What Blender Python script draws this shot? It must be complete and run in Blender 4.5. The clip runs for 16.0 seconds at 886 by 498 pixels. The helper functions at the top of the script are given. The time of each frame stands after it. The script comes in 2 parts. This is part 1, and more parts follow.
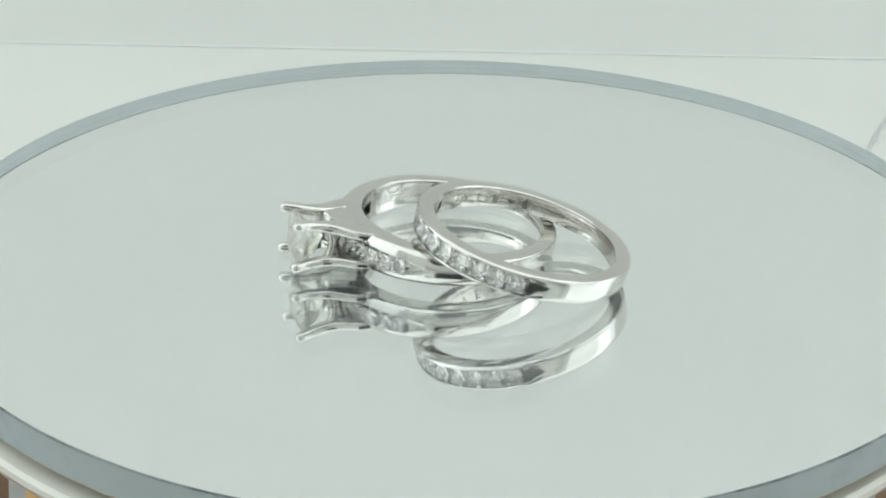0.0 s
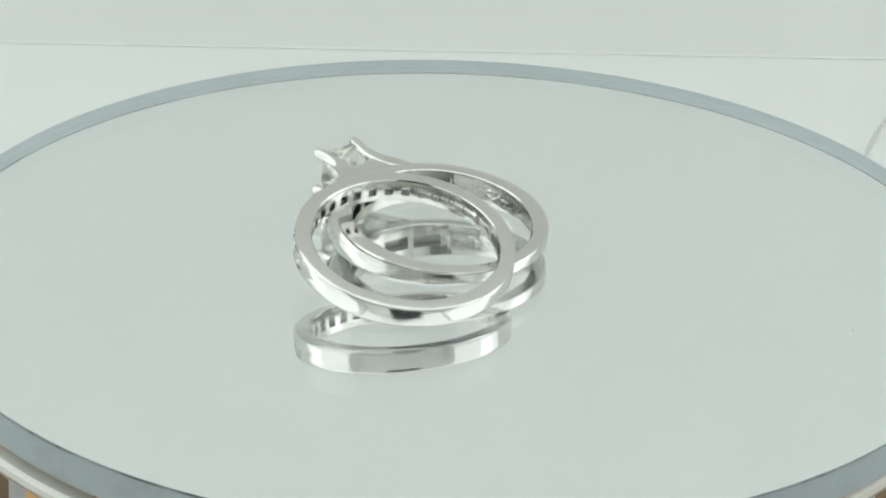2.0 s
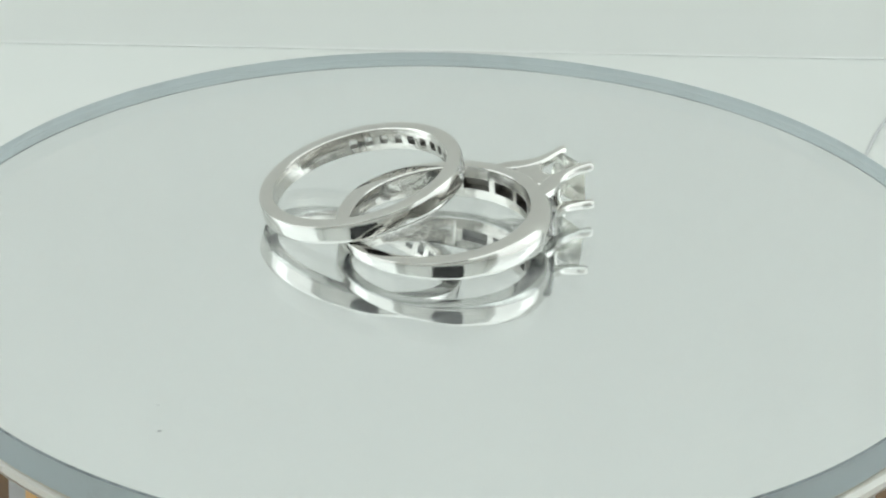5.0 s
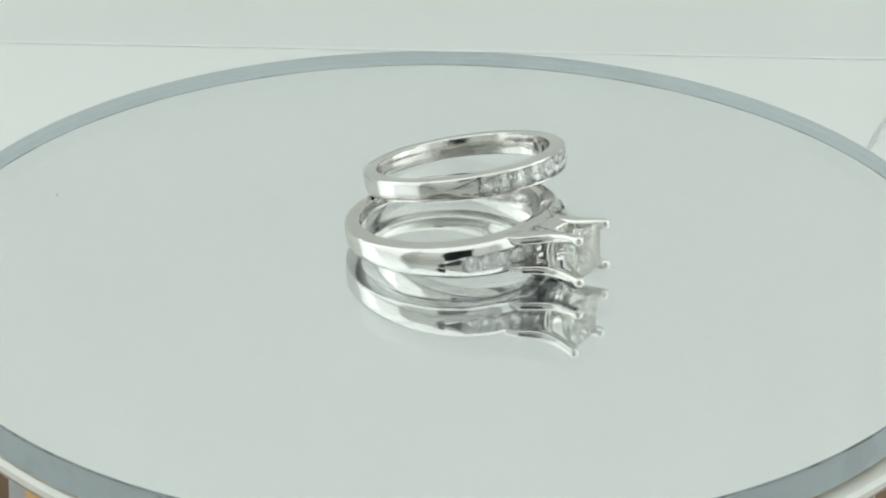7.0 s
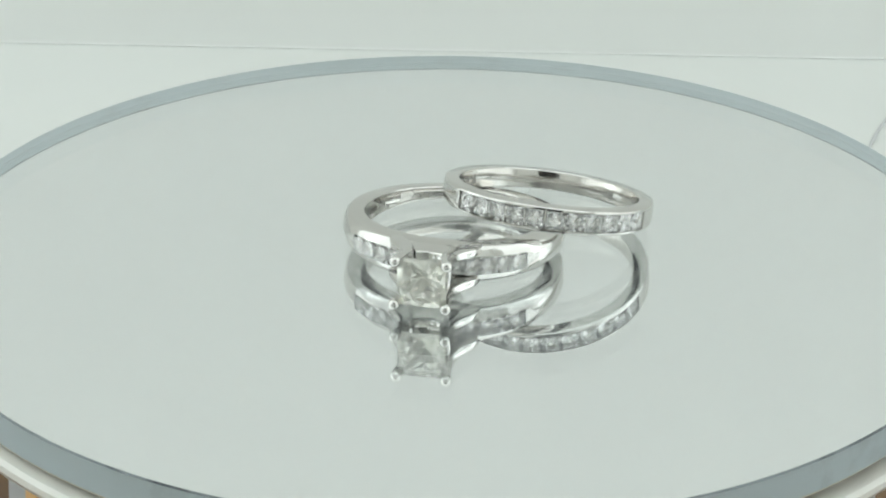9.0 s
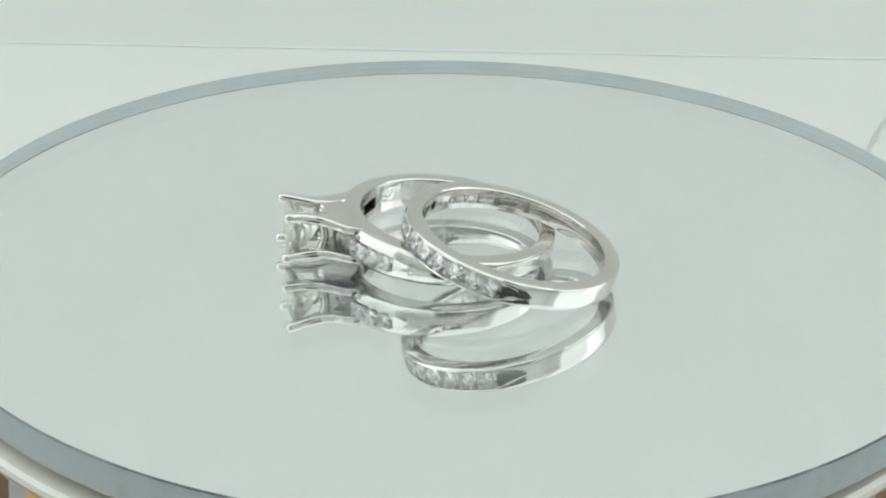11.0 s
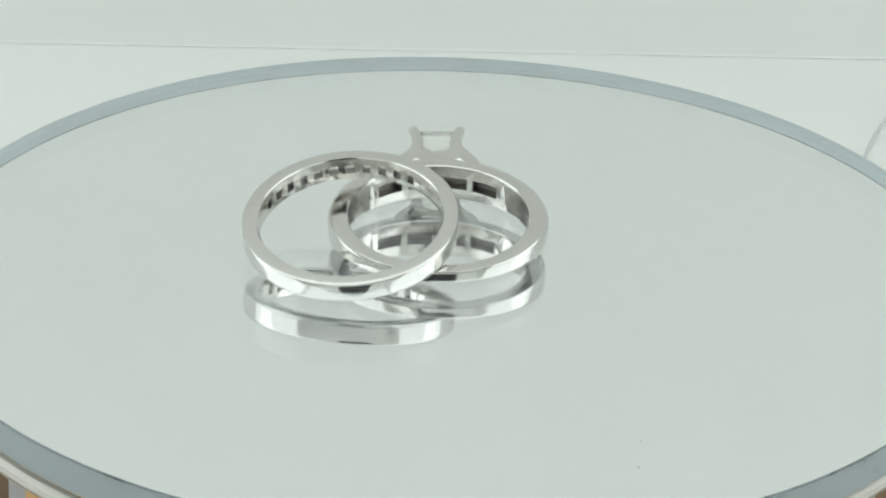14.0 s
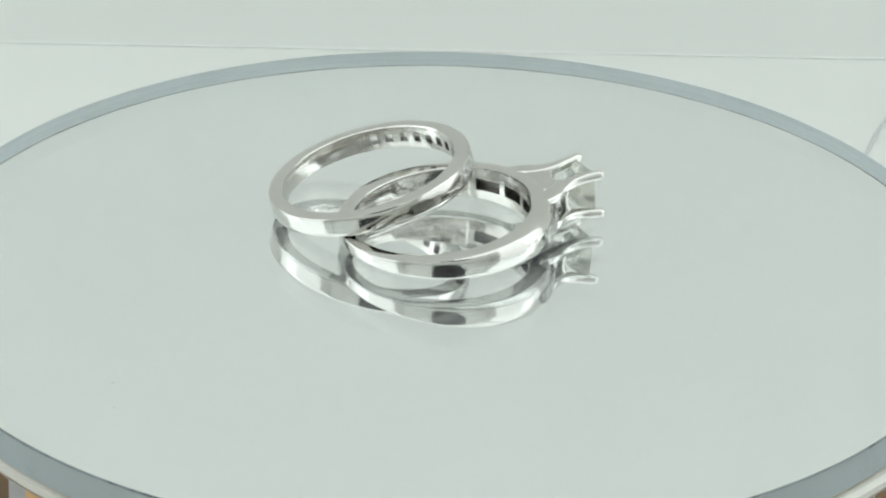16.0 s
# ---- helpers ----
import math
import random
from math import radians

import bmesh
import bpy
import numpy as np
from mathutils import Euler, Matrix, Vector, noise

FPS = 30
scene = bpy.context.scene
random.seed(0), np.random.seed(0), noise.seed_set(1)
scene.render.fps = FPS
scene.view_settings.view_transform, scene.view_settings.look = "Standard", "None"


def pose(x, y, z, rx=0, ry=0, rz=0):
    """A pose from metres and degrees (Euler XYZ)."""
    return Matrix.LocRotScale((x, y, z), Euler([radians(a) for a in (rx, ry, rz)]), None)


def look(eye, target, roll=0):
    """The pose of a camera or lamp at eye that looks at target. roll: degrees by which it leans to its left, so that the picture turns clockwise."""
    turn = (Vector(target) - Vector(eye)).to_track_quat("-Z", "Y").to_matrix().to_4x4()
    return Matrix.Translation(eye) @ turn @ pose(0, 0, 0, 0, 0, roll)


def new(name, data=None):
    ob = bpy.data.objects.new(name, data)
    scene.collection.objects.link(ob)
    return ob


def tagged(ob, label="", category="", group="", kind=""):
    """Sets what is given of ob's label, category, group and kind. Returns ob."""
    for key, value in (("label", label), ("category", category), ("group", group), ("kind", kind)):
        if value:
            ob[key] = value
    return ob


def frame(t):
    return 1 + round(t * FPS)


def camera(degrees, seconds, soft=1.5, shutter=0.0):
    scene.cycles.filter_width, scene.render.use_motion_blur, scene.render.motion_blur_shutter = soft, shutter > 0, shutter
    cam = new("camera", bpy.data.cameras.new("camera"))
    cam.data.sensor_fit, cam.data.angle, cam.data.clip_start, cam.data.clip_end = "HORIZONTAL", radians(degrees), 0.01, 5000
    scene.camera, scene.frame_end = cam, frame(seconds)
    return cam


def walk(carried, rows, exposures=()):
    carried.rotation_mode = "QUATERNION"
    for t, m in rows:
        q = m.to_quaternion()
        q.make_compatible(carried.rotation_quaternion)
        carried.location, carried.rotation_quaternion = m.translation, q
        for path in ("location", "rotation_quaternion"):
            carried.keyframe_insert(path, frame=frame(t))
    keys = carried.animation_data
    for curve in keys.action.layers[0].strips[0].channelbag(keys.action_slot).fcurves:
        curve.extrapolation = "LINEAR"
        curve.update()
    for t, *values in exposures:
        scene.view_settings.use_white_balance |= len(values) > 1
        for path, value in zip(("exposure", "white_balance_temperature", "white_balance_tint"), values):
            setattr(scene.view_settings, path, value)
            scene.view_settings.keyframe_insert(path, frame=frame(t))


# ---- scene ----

MM = 0.001
PERIOD = 10.760                     # seconds for one turn of the turntable
SPIN = -2 * math.pi / PERIOD        # clockwise seen from above

# ---------------------------------------------------------------- camera
cam = camera(24.76, 16.0, soft=2.1)
EYE = Vector((0.0, -0.17734, 0.08411))
PITCH, PAN = radians(25.709), radians(0.103)
AHEAD = Vector((-math.sin(PAN) * math.cos(PITCH), math.cos(PAN) * math.cos(PITCH), -math.sin(PITCH)))
walk(cam, [(0.0, look(EYE, EYE + AHEAD, 1.05)), (16.0, look(EYE, EYE + AHEAD, 1.05))], [(0.0, -0.03), (16.0, -0.03)])

# ---------------------------------------------------------------- world and light
world = bpy.data.worlds.new("world")
scene.world = world
world.use_nodes = True
wn = world.node_tree.nodes
sky = wn.new("ShaderNodeTexSky")
sky.sky_type, sky.sun_disc = "NISHITA", False
sky.sun_elevation, sky.sun_rotation = radians(40), radians(150)
wn["Background"].inputs["Strength"].default_value = 0.10
world.node_tree.links.new(sky.outputs["Color"], wn["Background"].inputs["Color"])


def area_lamp(name, eye, target, sx, sy, watts, colour):
    data = bpy.data.lights.new(name, "AREA")
    data.shape, data.size, data.size_y, data.energy, data.color = "RECTANGLE", sx, sy, watts, colour
    ob = new(name, data)
    ob.matrix_world = look(eye, target)
    return ob


TINT = (0.92, 1.0, 1.015)
area_lamp("top_panel", (0.0, -0.04, 0.580), (0.0, -0.035, 0.0), 0.80, 0.80, 1.46, TINT)
for side in (-1, 1):
    area_lamp("side_panel", (0.412 * side, -0.02, 0.26), (0.0, -0.02, 0.26), 0.58, 0.60, 0.92, TINT)
    area_lamp("side_lamp", (0.405 * side, 0.03, 0.16), (0.0, 0.03, 0.16), 0.12, 0.24, 0.075, TINT)


# ---------------------------------------------------------------- materials
def material(name, colour, rough=0.5, metal=0.0, vary=0.06, scale=200.0, bump=0.0, bump_scale=800.0, trans=0.0, ior=1.5, spec=0.5, rough_vary=0.0):
    """A Principled surface with colour variation at two scales, fine relief and uneven gloss."""
    m = bpy.data.materials.new(name)
    m.use_nodes = True
    nt = m.node_tree
    b = nt.nodes["Principled BSDF"]
    b.inputs["Roughness"].default_value, b.inputs["Metallic"].default_value = rough, metal
    b.inputs["Transmission Weight"].default_value, b.inputs["IOR"].default_value = trans, ior
    b.inputs["Specular IOR Level"].default_value = spec
    b.inputs["Base Color"].default_value = (*colour, 1)
    tc = nt.nodes.new("ShaderNodeTexCoord")
    if vary:
        n1, n2 = nt.nodes.new("ShaderNodeTexNoise"), nt.nodes.new("ShaderNodeTexNoise")
        n1.inputs["Scale"].default_value, n2.inputs["Scale"].default_value = scale * 0.15, scale
        n1.inputs["Detail"].default_value = n2.inputs["Detail"].default_value = 4
        mix = nt.nodes.new("ShaderNodeMath")
        mix.operation = "MULTIPLY_ADD"
        mix.inputs[1].default_value = 0.5
        half = nt.nodes.new("ShaderNodeMath")
        half.operation = "MULTIPLY"
        half.inputs[1].default_value = 0.5
        ramp = nt.nodes.new("ShaderNodeMapRange")
        ramp.inputs["From Min"].default_value, ramp.inputs["From Max"].default_value = 0.3, 0.7
        ramp.inputs["To Min"].default_value, ramp.inputs["To Max"].default_value = 1 - vary, 1 + vary
        mul = nt.nodes.new("ShaderNodeVectorMath")
        mul.operation = "SCALE"
        mul.inputs[0].default_value = colour
        for n in (n1, n2):
            nt.links.new(tc.outputs["Object"], n.inputs["Vector"])
        nt.links.new(n2.outputs["Fac"], half.inputs[0])
        nt.links.new(n1.outputs["Fac"], mix.inputs[0])
        nt.links.new(half.outputs[0], mix.inputs[2])
        nt.links.new(mix.outputs[0], ramp.inputs["Value"])
        nt.links.new(ramp.outputs[0], mul.inputs["Scale"])
        nt.links.new(mul.outputs["Vector"], b.inputs["Base Color"])
        if rough_vary:
            rr = nt.nodes.new("ShaderNodeMapRange")
            rr.inputs["From Min"].default_value, rr.inputs["From Max"].default_value = 0.35, 0.65
            rr.inputs["To Min"].default_value, rr.inputs["To Max"].default_value = max(rough - rough_vary, 0), rough + rough_vary
            nt.links.new(n1.outputs["Fac"], rr.inputs["Value"])
            nt.links.new(rr.outputs[0], b.inputs["Roughness"])
    if bump:
        n3, bp = nt.nodes.new("ShaderNodeTexNoise"), nt.nodes.new("ShaderNodeBump")
        n3.inputs["Scale"].default_value, n3.inputs["Detail"].default_value = bump_scale, 5
        bp.inputs["Strength"].default_value, bp.inputs["Distance"].default_value = bump, 0.0001
        nt.links.new(tc.outputs["Object"], n3.inputs["Vector"])
        nt.links.new(n3.outputs["Fac"], bp.inputs["Height"])
        nt.links.new(bp.outputs["Normal"], b.inputs["Normal"])
    return m


def plain_glass(name, colour, ior, rough=0.0, facet_light=0.0):
    m = bpy.data.materials.new(name)
    m.use_nodes = True
    nt = m.node_tree
    nt.nodes.remove(nt.nodes["Principled BSDF"])
    g = nt.nodes.new("ShaderNodeBsdfGlass")
    g.inputs["Color"].default_value, g.inputs["IOR"].default_value, g.inputs["Roughness"].default_value = (*colour, 1), ior, rough
    # a share of diffuse white stands in for light thrown back by the facets
    if facet_light:
        d, ms = nt.nodes.new("ShaderNodeBsdfDiffuse"), nt.nodes.new("ShaderNodeMixShader")
        d.inputs["Color"].default_value, ms.inputs[0].default_value = (*(0.93 * c for c in colour), 1), facet_light
        nt.links.new(g.outputs[0], ms.inputs[1])
        nt.links.new(d.outputs[0], ms.inputs[2])
        nt.links.new(ms.outputs[0], nt.nodes["Material Output"].inputs["Surface"])
    else:
        nt.links.new(g.outputs[0], nt.nodes["Material Output"].inputs["Surface"])
    return m


def polished_gold(name, colour, rough, wave, grain, wave_scale=650.0, grain_scale=5200.0):
    """Polished metal: slightly wavy from the buffing wheel, with fine scratches and patches of duller gloss."""
    m = material(name, colour, rough, 1.0, 0.02, 900, rough_vary=0.025)
    nt = m.node_tree
    b = nt.nodes["Principled BSDF"]
    tc = nt.nodes["Texture Coordinate"]
    last = None
    for scale, detail, strength, far in ((wave_scale, 1.0, wave, 0.0001), (grain_scale, 4.0, grain, 0.00002)):
        n, bp = nt.nodes.new("ShaderNodeTexNoise"), nt.nodes.new("ShaderNodeBump")
        n.inputs["Scale"].default_value, n.inputs["Detail"].default_value = scale, detail
        bp.inputs["Strength"].default_value, bp.inputs["Distance"].default_value = strength, far
        nt.links.new(tc.outputs["Object"], n.inputs["Vector"])
        nt.links.new(n.outputs["Fac"], bp.inputs["Height"])
        if last:
            nt.links.new(last.outputs["Normal"], bp.inputs["Normal"])
        last = bp
    nt.links.new(last.outputs["Normal"], b.inputs["Normal"])
    return m


GOLD = polished_gold("polished_white_gold", (0.66, 0.647, 0.621), 0.05, 0.16, 0.25)
GOLD_SATIN = polished_gold("satin_white_gold", (0.66, 0.64, 0.605), 0.15, 0.5, 0.4, 900.0, 5200.0)
GOLD_CAST = polished_gold("cast_white_gold", (0.64, 0.625, 0.595), 0.16, 1.0, 0.6, 1900.0, 6000.0)
# darker gold for the engraving; in pits and holes it paints their shade
GOLD_INNER = material("engraving_and_pit_shade", (0.36, 0.35, 0.33), 0.35, 1.0, 0.05, 2000)
DIAMOND = plain_glass("colourless_diamond", (1.0, 1.0, 0.995), 1.75, 0.0)
# centre stone brightened by the plain white mixed into its glass
DIAMOND_WARM = plain_glass("faintly_yellow_diamond", (1.0, 1.0, 0.97), 1.46, 0.01, 0.20)
GLASS = plain_glass("mirror_glass", (0.992, 0.998, 0.998), 1.52)


def hazy_silver(name, colour, haze):
    """A mirror's silvering with a faint milky haze."""
    m = bpy.data.materials.new(name)
    m.use_nodes = True
    nt = m.node_tree
    nt.nodes.remove(nt.nodes["Principled BSDF"])
    g, d, ms = (nt.nodes.new(k) for k in ("ShaderNodeBsdfGlossy", "ShaderNodeBsdfDiffuse", "ShaderNodeMixShader"))
    g.inputs["Color"].default_value, g.inputs["Roughness"].default_value = (*colour, 1), 0.0
    d.inputs["Color"].default_value, ms.inputs[0].default_value = (0.86, 0.89, 0.89, 1), haze
    nt.links.new(g.outputs[0], ms.inputs[1])
    nt.links.new(d.outputs[0], ms.inputs[2])
    nt.links.new(ms.outputs[0], nt.nodes["Material Output"].inputs["Surface"])
    return m


SILVER = hazy_silver("mirror_silvering", (0.97, 0.98, 0.98), 0.055)


def ground_edge(name, colour, dark, threshold):
    """Ground glass: half diffuse, half letting light through, with darker chips where a noise falls under the threshold."""
    m = bpy.data.materials.new(name)
    m.use_nodes = True
    nt = m.node_tree
    nt.nodes.remove(nt.nodes["Principled BSDF"])
    tc, n1, ramp, mix = (nt.nodes.new(k) for k in ("ShaderNodeTexCoord", "ShaderNodeTexNoise", "ShaderNodeMapRange", "ShaderNodeMix"))
    n1.inputs["Scale"].default_value, n1.inputs["Detail"].default_value, n1.inputs["Roughness"].default_value = 120, 6, 0.7
    ramp.inputs["From Min"].default_value, ramp.inputs["From Max"].default_value = threshold - 0.04, threshold + 0.04
    mix.data_type = "RGBA"
    mix.inputs["A"].default_value, mix.inputs["B"].default_value = (*dark, 1), (*colour, 1)
    nt.links.new(tc.outputs["Object"], n1.inputs["Vector"])
    nt.links.new(n1.outputs["Fac"], ramp.inputs["Value"])
    nt.links.new(ramp.outputs[0], mix.inputs["Factor"])
    d, t, g, ms, ms2 = (nt.nodes.new(k) for k in ("ShaderNodeBsdfDiffuse", "ShaderNodeBsdfTranslucent", "ShaderNodeBsdfGlossy", "ShaderNodeMixShader", "ShaderNodeMixShader"))
    g.inputs["Roughness"].default_value = 0.35
    for n in (d, t):
        nt.links.new(mix.outputs["Result"], n.inputs["Color"])
    ms.inputs[0].default_value, ms2.inputs[0].default_value = 0.5, 0.06
    nt.links.new(d.outputs[0], ms.inputs[1])
    nt.links.new(t.outputs[0], ms.inputs[2])
    nt.links.new(ms.outputs[0], ms2.inputs[1])
    nt.links.new(g.outputs[0], ms2.inputs[2])
    nt.links.new(ms2.outputs[0], nt.nodes["Material Output"].inputs["Surface"])
    return m


EDGE = ground_edge("ground_glass_edge", (0.53, 0.60, 0.615), (0.49, 0.55, 0.562), 0.42)
ARRIS = ground_edge("chipped_glass_arris", (0.24, 0.275, 0.285), (0.09, 0.11, 0.12), 0.46)
PLASTIC = material("white_plastic", (0.80, 0.79, 0.74), 0.30, 0.0, 0.03, 80, 0.05, 900, rough_vary=0.08)
SHEET = material("white_card", (0.715, 0.728, 0.70), 0.7, 0.0, 0.03, 25, 0.08, 1500)
PAPER = material("white_paper", (0.87, 0.885, 0.86), 0.75, 0.0, 0.02, 30, 0.08, 1500)
BOARD = material("white_board", (0.775, 0.785, 0.76), 0.75, 0.0, 0.02, 20, 0.06, 1500)
WOOD = material("brown_wood", (0.16, 0.085, 0.035), 0.45, 0.0, 0.35, 60, 0.3, 400)
BLACK = material("black_plastic", (0.012, 0.012, 0.014), 0.35, 0.0, 0.1, 100)
GREY = material("grey_plastic", (0.42, 0.43, 0.44), 0.5, 0.0, 0.05, 90)
CABLE = material("pale_grey_cable", (0.56, 0.57, 0.57), 0.5, 0.0, 0.05, 90)
CREAM = material("cream_liner", (0.70, 0.66, 0.53), 0.6, 0.0, 0.08, 200)
ORANGE = material("orange_card", (0.80, 0.50, 0.22), 0.6, 0.0, 0.08, 120)


# ---------------------------------------------------------------- building helpers
def mesh_from(name, bm, mats, angle=35):
    bmesh.ops.recalc_face_normals(bm, faces=bm.faces)
    me = bpy.data.meshes.new(name)
    bm.to_mesh(me)
    bm.free()
    for m in mats if isinstance(mats, (list, tuple)) else [mats]:
        me.materials.append(m)
    me.shade_smooth()
    me.set_sharp_from_angle(angle=radians(angle))
    return me


def part(name, bm, mats, parent, label="", at=None, angle=35):
    ob = new(name, mesh_from(name, bm, mats, angle))
    ob.parent = parent
    if at is not None:
        ob.matrix_basis = at
    return tagged(ob, label)


def box_bm(sx, sy, sz, bevel=0.0, segments=2):
    bm = bmesh.new()
    bmesh.ops.create_cube(bm, size=1, matrix=Matrix.Diagonal((sx, sy, sz, 1)))
    if bevel:
        bmesh.ops.bevel(bm, geom=bm.edges[:], offset=bevel, segments=segments, profile=0.5, affect="EDGES")
    return bm


def lathe(profile, segs=128, closed=True, bm=None):
    """Turns (radius, height) points round z."""
    bm = bm or bmesh.new()
    rings = []
    for k in range(segs):
        a = 2 * math.pi * k / segs
        rings.append([bm.verts.new((r * math.cos(a), r * math.sin(a), z)) for r, z in profile])
    n = len(profile)
    for k in range(segs):
        p, q = rings[k], rings[(k + 1) % segs]
        for i in range(n if closed else n - 1):
            bm.faces.new((p[i], q[i], q[(i + 1) % n], p[(i + 1) % n]))
    return bm


def tube(points, radii, sides=12, flat=1.0, bm=None, up=Vector((0, 0, 1))):
    """A round or flattened rod along points, with domed ends."""
    bm = bm or bmesh.new()
    pts = [Vector(p) for p in points]
    rows = []
    first, last = (pts[1] - pts[0]).normalized(), (pts[-1] - pts[-2]).normalized()
    path = [(pts[0] - first * radii[0] * 0.9, radii[0] * 0.3), (pts[0] - first * radii[0] * 0.55, radii[0] * 0.8)]
    path += list(zip(pts, radii))
    path += [(pts[-1] + last * radii[-1] * 0.55, radii[-1] * 0.8), (pts[-1] + last * radii[-1] * 0.9, radii[-1] * 0.3)]
    for i, (p, r) in enumerate(path):
        d = (path[min(i + 1, len(path) - 1)][0] - path[max(i - 1, 0)][0]).normalized()
        side = d.cross(up).normalized()
        over = side.cross(d)
        rows.append([bm.verts.new(p + side * (r * math.cos(a)) + over * (r * flat * math.sin(a)))
                     for a in (2 * math.pi * k / sides for k in range(sides))])
    for p, q in zip(rows, rows[1:]):
        for k in range(sides):
            bm.faces.new((p[k], p[(k + 1) % sides], q[(k + 1) % sides], q[k]))
    bm.faces.new(rows[0])
    bm.faces.new(rows[-1])
    return bm


def smooth_path(points, n=8):
    """Catmull-Rom through points."""
    p = [Vector(q) for q in points]
    p = [2 * p[0] - p[1]] + p + [2 * p[-1] - p[-2]]
    out = []
    for a, b, c, d in zip(p, p[1:], p[2:], p[3:]):
        for k in range(n):
            t = k / n
            out.append(0.5 * ((2 * b) + (c - a) * t + (2 * a - 5 * b + 4 * c - d) * t * t + (3 * b - a - 3 * c + d) * t ** 3))
    return out + [p[-2]]


def princess_bm(w, depth, crown):
    """A square brilliant: table, crown, girdle and a pavilion of many small chevron facets; table at the top, girdle at z = 0."""
    bm = bmesh.new()
    h, m = w / 2, 4
    corners = [Vector((1, 1, 0)), Vector((-1, 1, 0)), Vector((-1, -1, 0)), Vector((1, -1, 0))]

    def ring(half, z, wave=0.0, shift=0):
        out = []
        for k in range(4):
            a, b = corners[k], corners[(k + 1) % 4]
            for i in range(m):
                p = a.lerp(b, i / m)
                f = 1 + (wave if (i + shift) % 2 else -wave)
                out.append(bm.verts.new((p.x * half * f, p.y * half * f, z + 0.06 * depth * wave * (1 if i % 2 else -1))))
        return out

    rows = [ring(h * 0.60, crown), ring(h * 0.80, crown * 0.62, 0.05), ring(h, 0.03 * w), ring(h, -0.02 * w),
            ring(h * 0.74, -depth * 0.30, 0.07), ring(h * 0.50, -depth * 0.56, 0.10, 1), ring(h * 0.26, -depth * 0.80, 0.12)]
    culet = bm.verts.new((0, 0, -depth))
    n = 4 * m
    bm.faces.new(rows[0])
    for i, (p, q) in enumerate(zip(rows, rows[1:])):
        for k in range(n):
            a, b, c, d = p[k], p[(k + 1) % n], q[(k + 1) % n], q[k]
            if i == 2:
                bm.faces.new((a, b, c, d))
            elif (k + i) % 2:
                bm.faces.new((a, b, c)), bm.faces.new((a, c, d))
            else:
                bm.faces.new((a, b, d)), bm.faces.new((b, c, d))
    for k in range(n):
        bm.faces.new((rows[-1][k], rows[-1][(k + 1) % n], culet))
    return bm


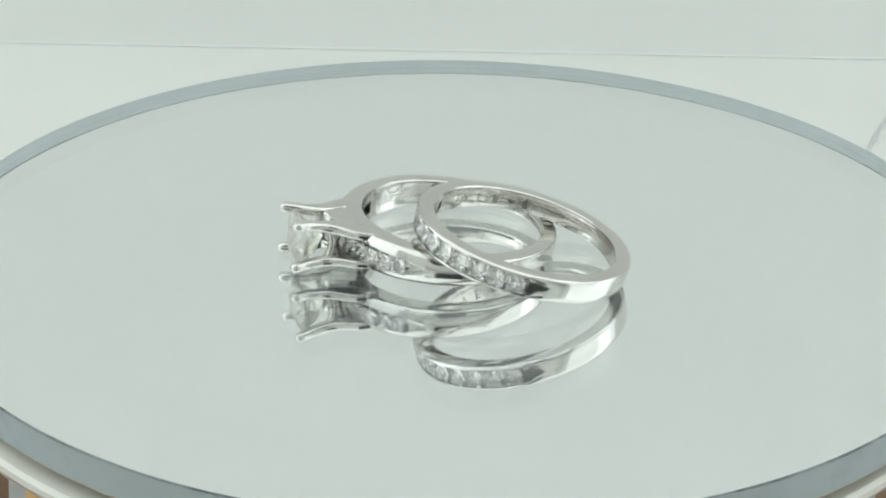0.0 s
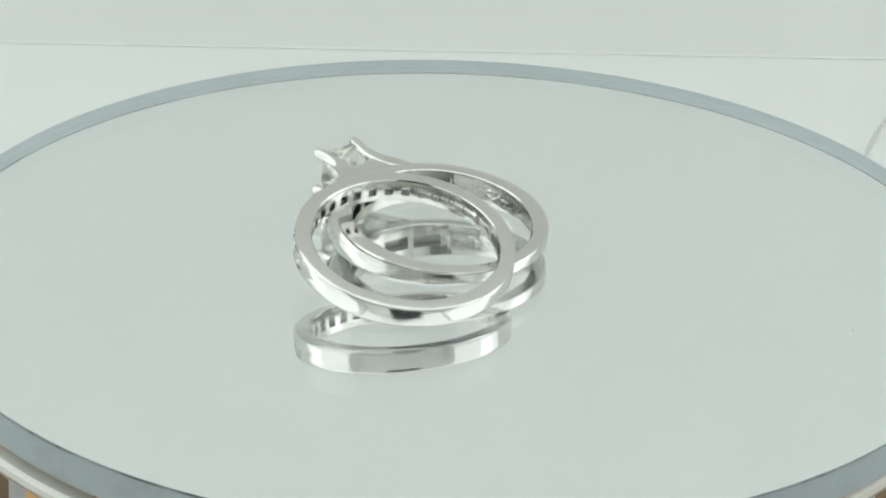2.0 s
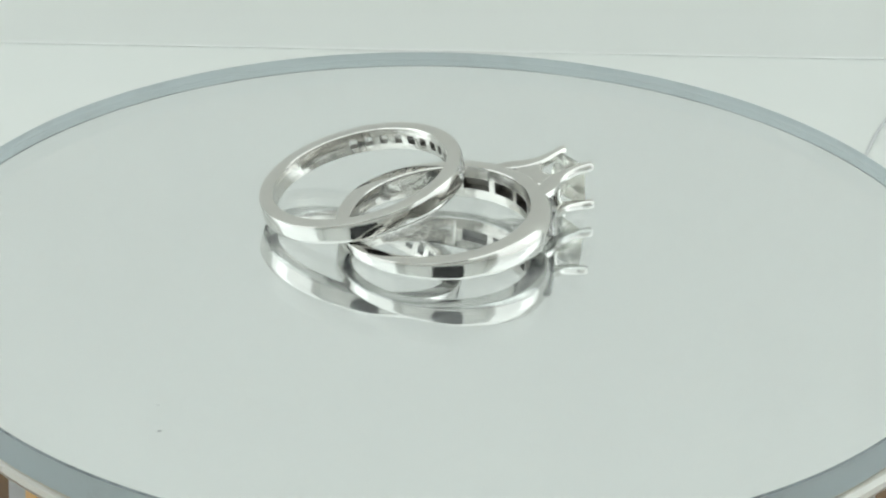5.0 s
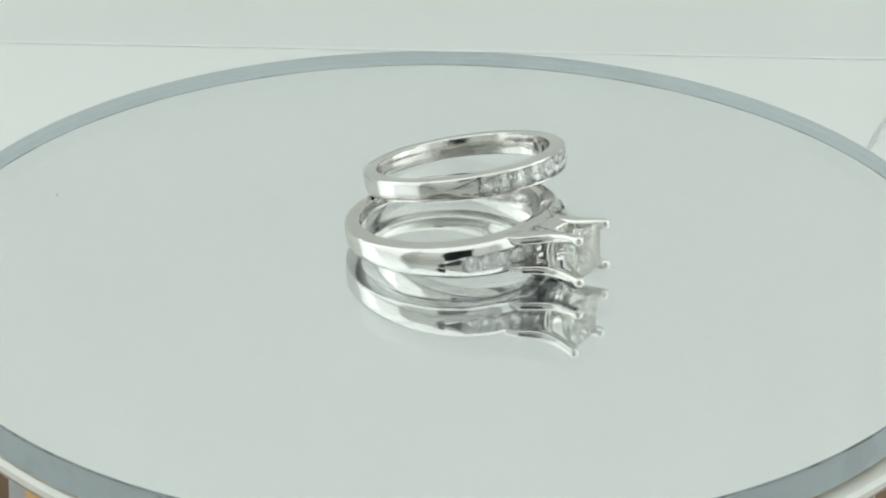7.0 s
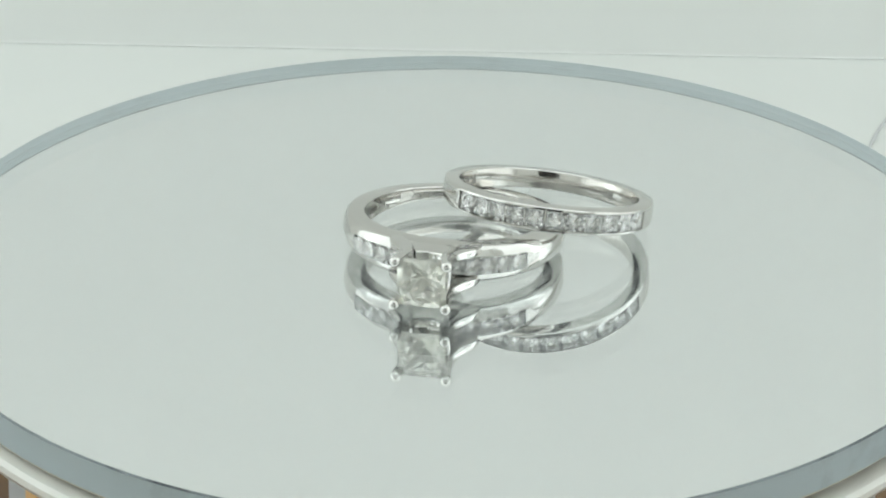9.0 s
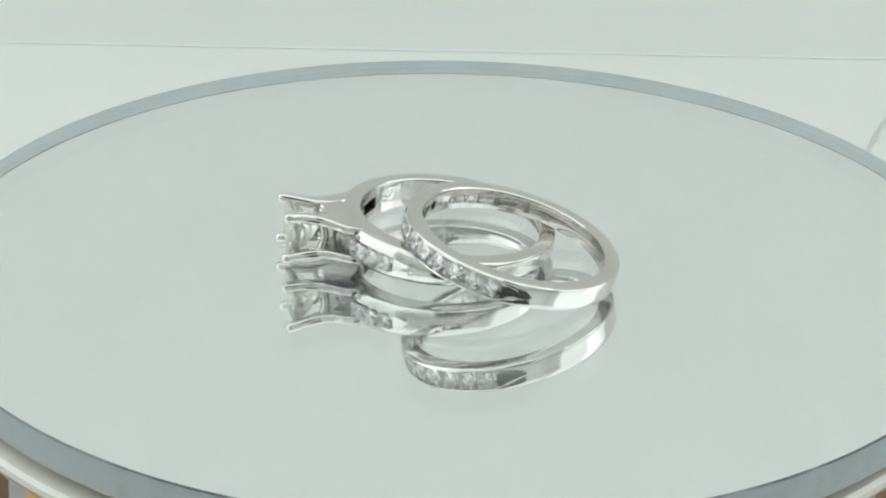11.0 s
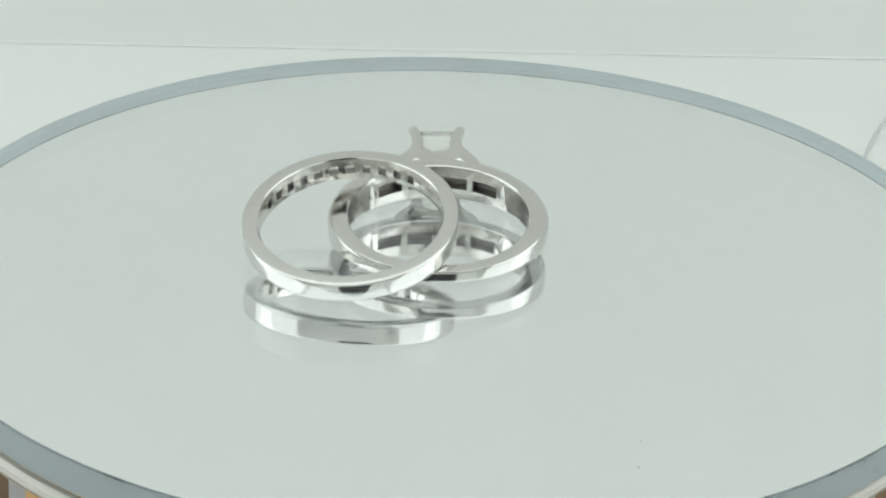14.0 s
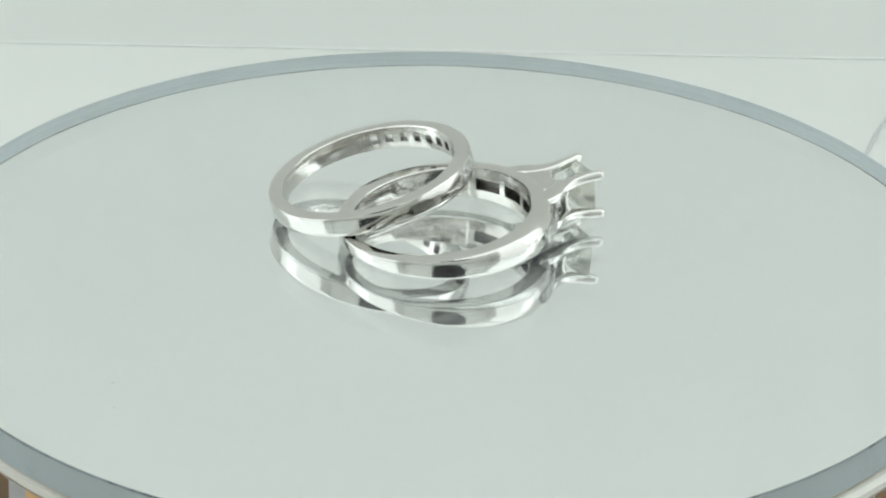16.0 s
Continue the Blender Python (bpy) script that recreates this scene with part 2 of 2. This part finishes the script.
def band_bm(inner, outer, half, rail, groove, narrow, dome, hole_half, holes, blind=lambda s: False, segs=360, sunk=lambda s: 0.0):
    """A ring band about z. outer, half, groove and narrow are functions of the angle (signed, 0 at +x): radius, half width, depth of the groove for
    the stones and how much of its width is left. holes: true where the floor under a stone is pierced."""
    bm = bmesh.new()
    b = 0.13 * MM
    rows, pierced, wells = [], [], []
    for k in range(segs):
        a = 2 * math.pi * k / segs
        s = (a + math.pi) % (2 * math.pi) - math.pi
        ro, w, g = outer(s), half(s), groove(s)
        e = max((w - rail) * narrow(s), 0.10 * MM)
        hh = min(hole_half, (w - 0.34 * MM) * 0.8)
        hz = min(hh, e * 0.75)
        ri = inner + sunk(s)

        def out(z, depth=0.0):
            return ro + dome(s) * (1 - (z / w) ** 2) - depth

        c = 0.03 * MM
        lip = g if g > 0.2 * MM else 0.1 * g
        prof = [(inner + 0.10 * MM, -w + 0.30 * MM), (ri, -hh), (ri, hh), (inner + 0.10 * MM, w - 0.30 * MM),
                (inner + 0.13 * MM, w - 0.09 * MM), (inner + 0.22 * MM, w), (ro - b * 1.6, w), (ro - b * 0.5, w - b * 0.45), (out(w - b * 1.5), w - b * 1.5),
                (out((e + w) / 2), (e + w) / 2), (out(e + c), e + c), (out(e, 0.3 * g), e), (out(e - c, lip), e - c), (out(hz, g), hz),
                (out(-hz, g), -hz), (out(c - e, lip), c - e), (out(-e, 0.3 * g), -e), (out(-e - c), -e - c), (out((e + w) / 2), -(e + w) / 2),
                (out(w - b * 1.5), -w + b * 1.5), (ro - b * 0.5, -w + b * 0.45), (ro - b * 1.6, -w), (inner + 0.22 * MM, -w), (inner + 0.13 * MM, -w + 0.09 * MM)]
        rows.append([bm.verts.new((r * math.cos(a), r * math.sin(a), z)) for r, z in prof])
        pierced.append(holes(s))
        deep = inner + 1.1 * MM
        wells.append([bm.verts.new((deep * math.cos(a), deep * math.sin(a), z)) for z in (-hh, hh)] if blind(s) else None)
    n, lo, hi = len(rows[0]), 13, 14
    for k in range(segs):
        p, q = rows[k], rows[(k + 1) % segs]
        here = pierced[k]
        for i in range(n):
            if here and i in (1, lo) or i == 1 and wells[k] and wells[(k + 1) % segs]:
                continue
            j = (i + 1) % n
            f = bm.faces.new((p[i], q[i], q[j], p[j]))
            if i == 1 and sunk(2 * math.pi * k / segs) > 0.05 * MM:
                f.material_index = 1
            elif i in (0, 1, 2, 3, n - 1):
                f.material_index = 3
        # walls of the pierced holes, with their shade put into the colour
        if here:
            shaded = [bm.faces.new((p[2], q[2], q[lo], p[lo])), bm.faces.new((p[1], q[1], q[hi], p[hi]))]
            if not pierced[(k - 1) % segs]:
                shaded.append(bm.faces.new((p[1], p[2], p[lo], p[hi])))
            if not pierced[(k + 1) % segs]:
                shaded.append(bm.faces.new((q[1], q[2], q[lo], q[hi])))
            for f in shaded:
                f.material_index = 2
    # blind wells, lined with the darker gold as painted shade
    for k in range(segs):
        u, v = wells[k], wells[(k + 1) % segs]
        p, q = rows[k], rows[(k + 1) % segs]
        if u and v:
            for f in (bm.faces.new((u[0], v[0], v[1], u[1])), bm.faces.new((p[1], q[1], v[0], u[0])), bm.faces.new((p[2], q[2], v[1], u[1]))):
                f.material_index = 2
        if u and not (v and wells[k - 1]):
            bm.faces.new((p[1], p[2], u[1], u[0])).material_index = 2
    return bm


def bar(points, wide, high, sides=24, tip=0.95):
    """A bar of rounded-rectangle section along points: wide in the plane of the ring, high across it; domed ends."""
    bm = bmesh.new()
    pts = [Vector(p) for p in points]
    n = len(pts)
    rows = []
    first, last = (pts[1] - pts[0]).normalized(), (pts[-1] - pts[-2]).normalized()
    path = list(zip(pts, wide, high))
    tail = [(pts[-1] + last * wide[-1] * f, wide[-1] * g, high[-1] * g) for f, g in ((0.35, 0.93), (0.65, 0.75), (0.85, 0.48), (0.95, 0.2))]
    path = path + tail
    for i, (p, w, h) in enumerate(path):
        power = 0.38 + (tip - 0.38) * ease(i / (n - 1))
        d = (path[min(i + 1, len(path) - 1)][0] - path[max(i - 1, 0)][0]).normalized()
        side = d.cross(Vector((0, 0, 1))).normalized()
        over = side.cross(d)
        rows.append([bm.verts.new(p + side * (w * math.copysign(abs(math.cos(a)) ** power, math.cos(a))) + over * (h * math.copysign(abs(math.sin(a)) ** power, math.sin(a))))
                     for a in (2 * math.pi * (k + 0.5) / sides for k in range(sides))])
    for p, q in zip(rows, rows[1:]):
        for k in range(sides):
            bm.faces.new((p[k], p[(k + 1) % sides], q[(k + 1) % sides], q[k]))
    bm.faces.new(rows[0])
    bm.faces.new(rows[-1])
    return bm


def glyph(text, size, depth):
    """One engraved character as a mesh in the xy plane, centred."""
    data = bpy.data.curves.new("glyph", "FONT")
    data.body, data.size, data.extrude = text, size, depth
    data.align_x, data.align_y = "CENTER", "CENTER"
    ob = new("glyph", data)
    me = bpy.data.meshes.new_from_object(ob.evaluated_get(bpy.context.evaluated_depsgraph_get()))
    bpy.data.objects.remove(ob)
    me.materials.clear()
    me.materials.append(GOLD_INNER)
    return me


def inside(angle, radius, z):
    """Pose on the inner wall of a ring: local x to the reader's right, y up along the ring's axis, z toward its centre."""
    a = radians(angle)
    out, up = Vector((math.cos(a), math.sin(a), 0)), Vector((0, 0, 1))
    right = out.cross(up)
    m = Matrix((right, up, -out)).transposed().to_4x4()
    return Matrix.Translation(out * radius + up * z) @ m


def ease(x):
    x = min(max(x, 0.0), 1.0)
    return x * x * (3 - 2 * x)


# ---------------------------------------------------------------- the setting
TABLE_Z = -0.045
table = tagged(new("table_top", mesh_from("table_top", box_bm(1.2, 0.9, 0.02, 0.003), WOOD)),
               "dark brown wooden table top under the white sheet", "table", kind="structure")
table.matrix_world = pose(0, 0.05, TABLE_Z - 0.0105)

SHEET_Y, CREASE_Y = 0.062, 0.172
sheet = tagged(new("white_sheet", mesh_from("white_sheet", box_bm(0.82, CREASE_Y + 0.006 - SHEET_Y, 0.0016), SHEET)), "white card sheet lying on the table behind the turntable", "sheet", kind="structure")
sheet.matrix_world = pose(0, (CREASE_Y + 0.006 + SHEET_Y) / 2, TABLE_Z + 0.0004)
FLOOR_Z = TABLE_Z + 0.0012
COVE = 0.0003
bm = bmesh.new()
front = [(CREASE_Y - COVE + COVE * math.sin(a), 0.0001 + COVE - COVE * math.cos(a)) for a in (math.pi / 2 * k / 8 for k in range(9))]
front += [(CREASE_Y + 0.001, 0.30), (CREASE_Y + 0.002, 0.63), (CREASE_Y + 0.006, 0.63), (CREASE_Y + 0.005, 0.0001)]
west, east = ([bm.verts.new((x, y, z)) for y, z in front] for x in (-0.41, 0.41))
for i in range(len(front)):
    j = (i + 1) % len(front)
    bm.faces.new((west[i], east[i], east[j], west[j]))
bm.faces.new(west), bm.faces.new(east)
board = tagged(new("backdrop", mesh_from("backdrop", bm, BOARD)), "white board standing behind the turntable", "backdrop", kind="structure")
board.matrix_world = pose(0, 0, FLOOR_Z)


def tent_wall(name, sx, sy, sz, x, y, z, surface=PAPER, label="plain white wall of the photo booth"):
    ob = tagged(new(name, mesh_from(name, box_bm(sx, sy, sz), surface)), label, "wall", kind="structure")
    ob.matrix_world = pose(x, y, z)
    return ob


tent_wall("wall_west", 0.01, 0.9, 0.64, -0.42, 0.0, 0.265)
tent_wall("wall_east", 0.01, 0.9, 0.64, 0.42, 0.0, 0.265)
tent_wall("wall_south", 0.83, 0.01, 0.64, 0.0, -0.455, 0.265, PAPER, "plain white front wall of the photo booth")
tent_wall("ceiling", 0.83, 0.70, 0.01, 0.0, 0.10, 0.59)
tent_wall("ceiling_front", 0.83, 0.20, 0.01, 0.0, -0.352, 0.592, PAPER, "plain white ceiling of the photo booth")

# ---------------------------------------------------------------- the phone, seen in the polished metal
def rounded_slab(sx, sy, sz, radius, bevel):
    """A flat slab with round corners and softened rims, centred."""
    bm = bmesh.new()
    rows = []
    for inset, z in ((bevel, -sz / 2), (0.0, bevel - sz / 2), (0.0, sz / 2 - bevel), (bevel, sz / 2)):
        row = []
        for k in range(40):
            a = 2 * math.pi * (k + 0.5) / 40
            cx, cy = math.copysign(sx / 2 - radius, math.cos(a)), math.copysign(sy / 2 - radius, math.sin(a))
            row.append(bm.verts.new((cx + (radius - inset) * math.cos(a), cy + (radius - inset) * math.sin(a), z)))
        rows.append(row)
    for p, q in zip(rows, rows[1:]):
        for k in range(40):
            bm.faces.new((p[k], p[(k + 1) % 40], q[(k + 1) % 40], q[k]))
    bm.faces.new(rows[0]), bm.faces.new(rows[-1])
    return bm


phone = tagged(new("phone", mesh_from("phone", rounded_slab(0.104, 0.122, 0.008, 0.030, 0.0015), BLACK)), "black phone held on a wall arm facing the turntable", "phone")
phone.matrix_world = look(EYE - AHEAD * 0.0075, EYE + AHEAD, 1.05) @ Matrix.Translation((0.012, 0.031, 0))
back = phone.matrix_world @ Vector((0, 0, 0.0045))
reach = (0.4495 + back.y) / AHEAD.y
holder = new("phone_holder")
tagged(holder, "slim black arm holding the phone from the front wall", "holder")
holder.matrix_world = Matrix.Translation(back)
part("arm", tube([(0, 0, 0), -AHEAD * reach * 0.5, -AHEAD * reach], [0.006] * 3, 16), BLACK, holder)
part("clamp", tube([-AHEAD * 0.001, -AHEAD * 0.004, -AHEAD * 0.008], [0.018] * 3, 24), BLACK, holder)

# ---------------------------------------------------------------- turntable and mirror
TILT = Matrix.Rotation(math.atan(0.0120), 4, "X").inverted() @ Matrix.Rotation(math.atan(-0.0018), 4, "Y")
DISC = Matrix.Translation((0.0007, 0.0002, 0.0)) @ TILT
R, THICK = 50.72 * MM, 3.0 * MM
CH = 0.15 * MM

mirror = new("round_mirror")
tagged(mirror, "round mirror plate of thick glass with a chipped ground edge", "mirror")
mirror.empty_display_size = 0.01
bm = bmesh.new()
bmesh.ops.create_circle(bm, cap_ends=True, segments=256, radius=R)
part("glass_face", bm, GLASS, mirror, "clear glass face").visible_shadow = False
part("arris", lathe([(R, 0), (R + CH, -CH)], 512, False), ARRIS, mirror, "dark chipped arris of the glass")
part("glass_edge", lathe([(R + CH, -CH), (R + CH, -THICK)], 256, False), EDGE, mirror, "ground blue-grey glass edge")
bm = bmesh.new()
bmesh.ops.create_circle(bm, cap_ends=True, segments=256, radius=R + CH - 0.02 * MM, matrix=Matrix.Translation((0, 0, -THICK)))
part("silvering", bm, SILVER, mirror, "silvered back of the mirror")

part("cream_liner", lathe([(0.0005, -THICK - 0.00005), (R - 0.0001, -THICK - 0.00005), (R, -THICK - 0.0002), (R - 0.0001, -THICK - 0.00035), (0.0005, -THICK - 0.00035)], 192), CREAM, mirror, "thin cream liner under the glass")

turntable = new("turntable")
tagged(turntable, "white plastic turntable plate carrying the mirror", "turntable")
pl = -THICK - 0.0010
part("plate", lathe([(0.0005, pl), (0.0508, pl), (0.0512, pl - 0.0003), (0.0513, pl - 0.0008), (0.0510, pl - 0.0014), (0.0480, pl - 0.0022), (0.0005, pl - 0.0022)], 192), PLASTIC, turntable)
base = new("motor_housing")
tagged(base, "light grey motor base under the turntable, with an orange label", "motor")
base.matrix_world = pose(0, 0, TABLE_Z)
part("housing", lathe([(0.0005, 0.0), (0.0444, 0.0), (0.0448, 0.001), (0.0446, 0.004), (0.0428, 0.0330), (0.0420, 0.0342), (0.040, 0.0345), (0.0005, 0.0345)], 160), GREY, base)
part("spindle", lathe([(0.0005, 0.0345), (0.012, 0.0345), (0.012, 0.0385), (0.0005, 0.0385)], 48), GREY, base)
bm = bmesh.new()
rows = []
for k in range(13):
    a = radians(-151.7 + 23 * k / 12)
    rows.append([bm.verts.new((r * math.cos(a), r * math.sin(a), z)) for r, z in ((0.04355, 0.020), (0.0428, 0.0318), (0.0431, 0.0319), (0.0439, 0.0199))])
for p, q in zip(rows, rows[1:]):
    for i in range(4):
        bm.faces.new((p[i], q[i], q[(i + 1) % 4], p[(i + 1) % 4]))
bm.faces.new(rows[0]), bm.faces.new(rows[-1])
part("label_plate", bm, ORANGE, base, "orange-tan label on the housing")

# cable lying in a loop on the sheet
cable = tagged(new("cable", mesh_from("cable", tube(smooth_path([(0.050, 0.100, 0), (0.0610, 0.110, 0), (0.0658, 0.1200, 0), (0.0685, 0.1276, 0), (0.0713, 0.1350, 0), (0.0742, 0.1416, 0), (0.0785, 0.1490, 0),
    (0.087, 0.157, 0), (0.11, 0.160, 0), (0.20, 0.145, 0)], 8), [0.00026] * 73, 10), CABLE)), "thin grey cable lying curved on the white sheet", "cable")
cable.matrix_world = pose(0, 0, TABLE_Z + 0.0012 + 0.00026)

# one grain of dust on the mirror
bm = bmesh.new()
bmesh.ops.create_icosphere(bm, subdivisions=2, radius=0.13 * MM, matrix=Matrix.Diagonal((1.6, 0.8, 0.3, 1)))
speck = tagged(new("dust_speck", mesh_from("dust_speck", bm, GREY)), "pale grey speck of dust on the mirror", "dust")

# ---------------------------------------------------------------- the engagement ring
INNER = 8.65 * MM


def engagement_ring():
    root = new("engagement_ring")
    tagged(root, "white gold engagement ring with square diamond lying on mirror", "ring", "pair of rings")

    def half(s):
        return (1.24 + 0.62 * math.cos(s)) * MM

    def outer(s):
        f = 1 - abs(s) / math.pi
        return (10.1 + 0.70 * ease(f / 0.75) - 0.28 * ease((115 - abs(math.degrees(s))) / 45) - 0.10 * ease((78 - abs(math.degrees(s))) / 20)) * MM

    def groove(s):
        d = abs(math.degrees(s))
        return (0.80 * ease((d - 8.2) / 1) * ease((49.0 - d) / 0.8) + 0.07 * ease((69 - d) / 18) * (d > 48.5)) * MM

    def narrow(s):
        d = abs(math.degrees(s))
        return 1.0 if d < 48.5 else max(1 - (d - 48.5) / 19, 0.05)

    def blind(s):
        d = abs(math.degrees(s))
        return 1.6 < d < 20 or 23.5 < d < 43

    def sunk(s):
        d = abs(math.degrees((s + math.pi) % (2 * math.pi) - math.pi))
        return 0.14 * MM * ease((d - 47) / 2) * ease((103 - d) / 8)

    part("shank", band_bm(INNER, outer, half, 0.94 * MM, groove, narrow, lambda s: (0.03 + 0.42 * ease((115 - abs(math.degrees(s))) / 45) + 0.18 * ease((78 - abs(math.degrees(s))) / 20)) * MM, 0.62 * MM, lambda s: False, blind, segs=540, sunk=sunk), [GOLD, GOLD_CAST, GOLD_INNER, GOLD_SATIN], root)
    stone = mesh_from("channel_stone", princess_bm(1.50 * MM, 0.80 * MM, 0.18 * MM), DIAMOND, 1)
    for side in (-1, 1):
        for k in range(5):
            a = side * radians(12.6 + 7.9 * k)
            ob = new("channel_stone", stone)
            ob.parent = root
            ob.matrix_basis = Matrix.Rotation(a, 4, "Z") @ Matrix.Translation((outer(a) + 0.70 * MM, 0, 0)) @ Matrix.Rotation(radians(90), 4, "Y")
    # flat cheeks on both sides run out into two prongs each, with a rounded notch between them
    for sz in (-1, 1):
        for sy in (-1, 1):
            path = smooth_path([(8.7 * MM, sy * 4.1 * MM, sz * 1.38 * MM), (10.1 * MM, sy * 3.35 * MM, sz * 1.47 * MM), (11.6 * MM, sy * 2.45 * MM, sz * 1.55 * MM),
                                (13.1 * MM, sy * 1.98 * MM, sz * 1.72 * MM), (14.7 * MM, sy * 2.06 * MM, sz * 1.94 * MM), (16.1 * MM, sy * 2.36 * MM, sz * 2.08 * MM)], 6)
            m = len(path) - 1
            part("prong", bar(path, [(1.05 - 0.53 * ease(i / m * 1.08)) * (0.5 + 0.5 * ease(i / 9)) * MM for i in range(m + 1)], [(0.40 + 0.12 * ease(2 * i / m)) * MM for i in range(m + 1)]), GOLD, root, "rounded polished prong")
        path = smooth_path([(11.65 * MM, -1.9 * MM, sz * 1.46 * MM), (11.2 * MM, -1.2 * MM, sz * 1.38 * MM), (10.9 * MM, 0, sz * 1.34 * MM),
                            (11.2 * MM, 1.2 * MM, sz * 1.38 * MM), (11.65 * MM, 1.9 * MM, sz * 1.46 * MM)], 6)
        part("cheek", bar(path, [(1.35 - 0.10 * abs(2 * i / (len(path) - 1) - 1) ** 2) * MM for i in range(len(path))], [0.48 * MM] * len(path), tip=0.38), GOLD, root, "flat cheek joining two prongs")
    for sy in (-1, 1):
        path = [(12.5 * MM + 0.5 * MM * abs(f) ** 2, sy * 1.72 * MM, 1.62 * f * MM) for f in (-1, -0.75, -0.5, -0.25, 0, 0.25, 0.5, 0.75, 1)]
        part("seat_bar", tube(path, [0.42 * MM] * 9, 16, up=Vector((1, 0, 0))), GOLD, root, "small bar under the centre stone")
    part("centre_stone", princess_bm(4.45 * MM, 2.6 * MM, 0.50 * MM), DIAMOND_WARM, root, "square faintly yellow diamond",
         Matrix.Translation((15.5 * MM, 0, 0)) @ Matrix.Rotation(radians(90), 4, "Y"), 1)
    for k in range(3):
        part("stamp_bar", box_bm(0.35 * MM, 0.5 * MM, 0.04 * MM), GOLD_INNER, root, "", inside(-96 - 4 * k, INNER - 0.005 * MM, 0))
    return root


def wedding_band():
    root = new("wedding_band")
    tagged(root, "white gold band with channel-set diamonds leaning on the other ring", "ring", "pair of rings")
    ro = 10.22 * MM
    n, span = 11, radians(10.6)
    end = math.degrees(span * n / 2) + 0.4

    def groove(s):
        d = abs(math.degrees(s))
        return (0.80 * ease((end + 0.6 - d) / 0.8) + 0.06 * ease((end + 20 - d) / 18) * (d > end)) * MM

    def narrow(s):
        d = abs(math.degrees(s))
        return 1.0 if d < end else max(1 - (d - end) / 22, 0.05)

    def holes(s):
        return abs(s) < span * n / 2 and 0.24 < ((s / span + n / 2) % 1) < 0.76

    part("shank", band_bm(INNER, lambda s: ro, lambda s: (1.12 + 0.13 * math.cos(s)) * MM, 0.34 * MM, groove, narrow, lambda s: (0.03 + 0.13 * ease((95 - abs(math.degrees(s))) / 25)) * MM, 0.46 * MM, holes, segs=540), [GOLD, GOLD_CAST, GOLD_INNER, GOLD_SATIN], root)
    stone = mesh_from("channel_stone", princess_bm(1.70 * MM, 0.85 * MM, 0.2 * MM), DIAMOND, 1)
    for k in range(n):
        a = (k - (n - 1) / 2) * span
        ob = new("channel_stone", stone)
        ob.parent = root
        ob.matrix_basis = Matrix.Rotation(a, 4, "Z") @ Matrix.Translation((ro - 0.06 * MM, 0, 0)) @ Matrix.Rotation(radians(90), 4, "Y")
    for letter, a in (("L", -62.5), ("O", -72.5), ("V", -83), ("E", -93.5)):
        ob = new("engraved_letter", glyph(letter, 1.35 * MM, 0.02 * MM))
        ob.parent = root
        ob.matrix_basis = inside(a, INNER - 0.01 * MM, 0)
    for a, h in ((-105, 0.9), (-115.5, 0.25), (-125, 0.9)):
        part("engraved_bar", box_bm(0.55 * MM, h * MM, 0.04 * MM), GOLD_INNER, root, "", inside(a, INNER - 0.01 * MM, 0))
    return root


def standing(centre, axis, toward):
    """Pose with local z along axis and local x as near as can be to the compass angle toward (degrees)."""
    z = Vector(axis).normalized()
    x = Vector((math.cos(radians(toward)), math.sin(radians(toward)), 0))
    x = (x - z * x.dot(z)).normalized()
    y = z.cross(x)
    m = Matrix((x, y, z)).transposed().to_4x4()
    return Matrix.Translation(centre) @ m


ENGAGEMENT_POSE = standing((0.45 * MM, -0.72 * MM, 1.45 * MM), (0.069, 0.0245, 1), 199.8)
BAND_POSE = standing((7.12 * MM, -7.16 * MM, 3.33 * MM), (0.240, 0.022, 1), 211)
ring_a = engagement_ring()
ring_b = wedding_band()


# ---------------------------------------------------------------- what moves
def motions():
    for thing, rest in ((mirror, DISC), (turntable, Matrix.Identity(4)), (speck, DISC @ Matrix.Translation((29.5 * MM, 26.7 * MM, 0.0))), (ring_a, ENGAGEMENT_POSE), (ring_b, BAND_POSE)):
        walk(thing, [(0.25 * k, Matrix.Rotation(SPIN * 0.25 * k, 4, "Z") @ rest) for k in range(65)])


motions()
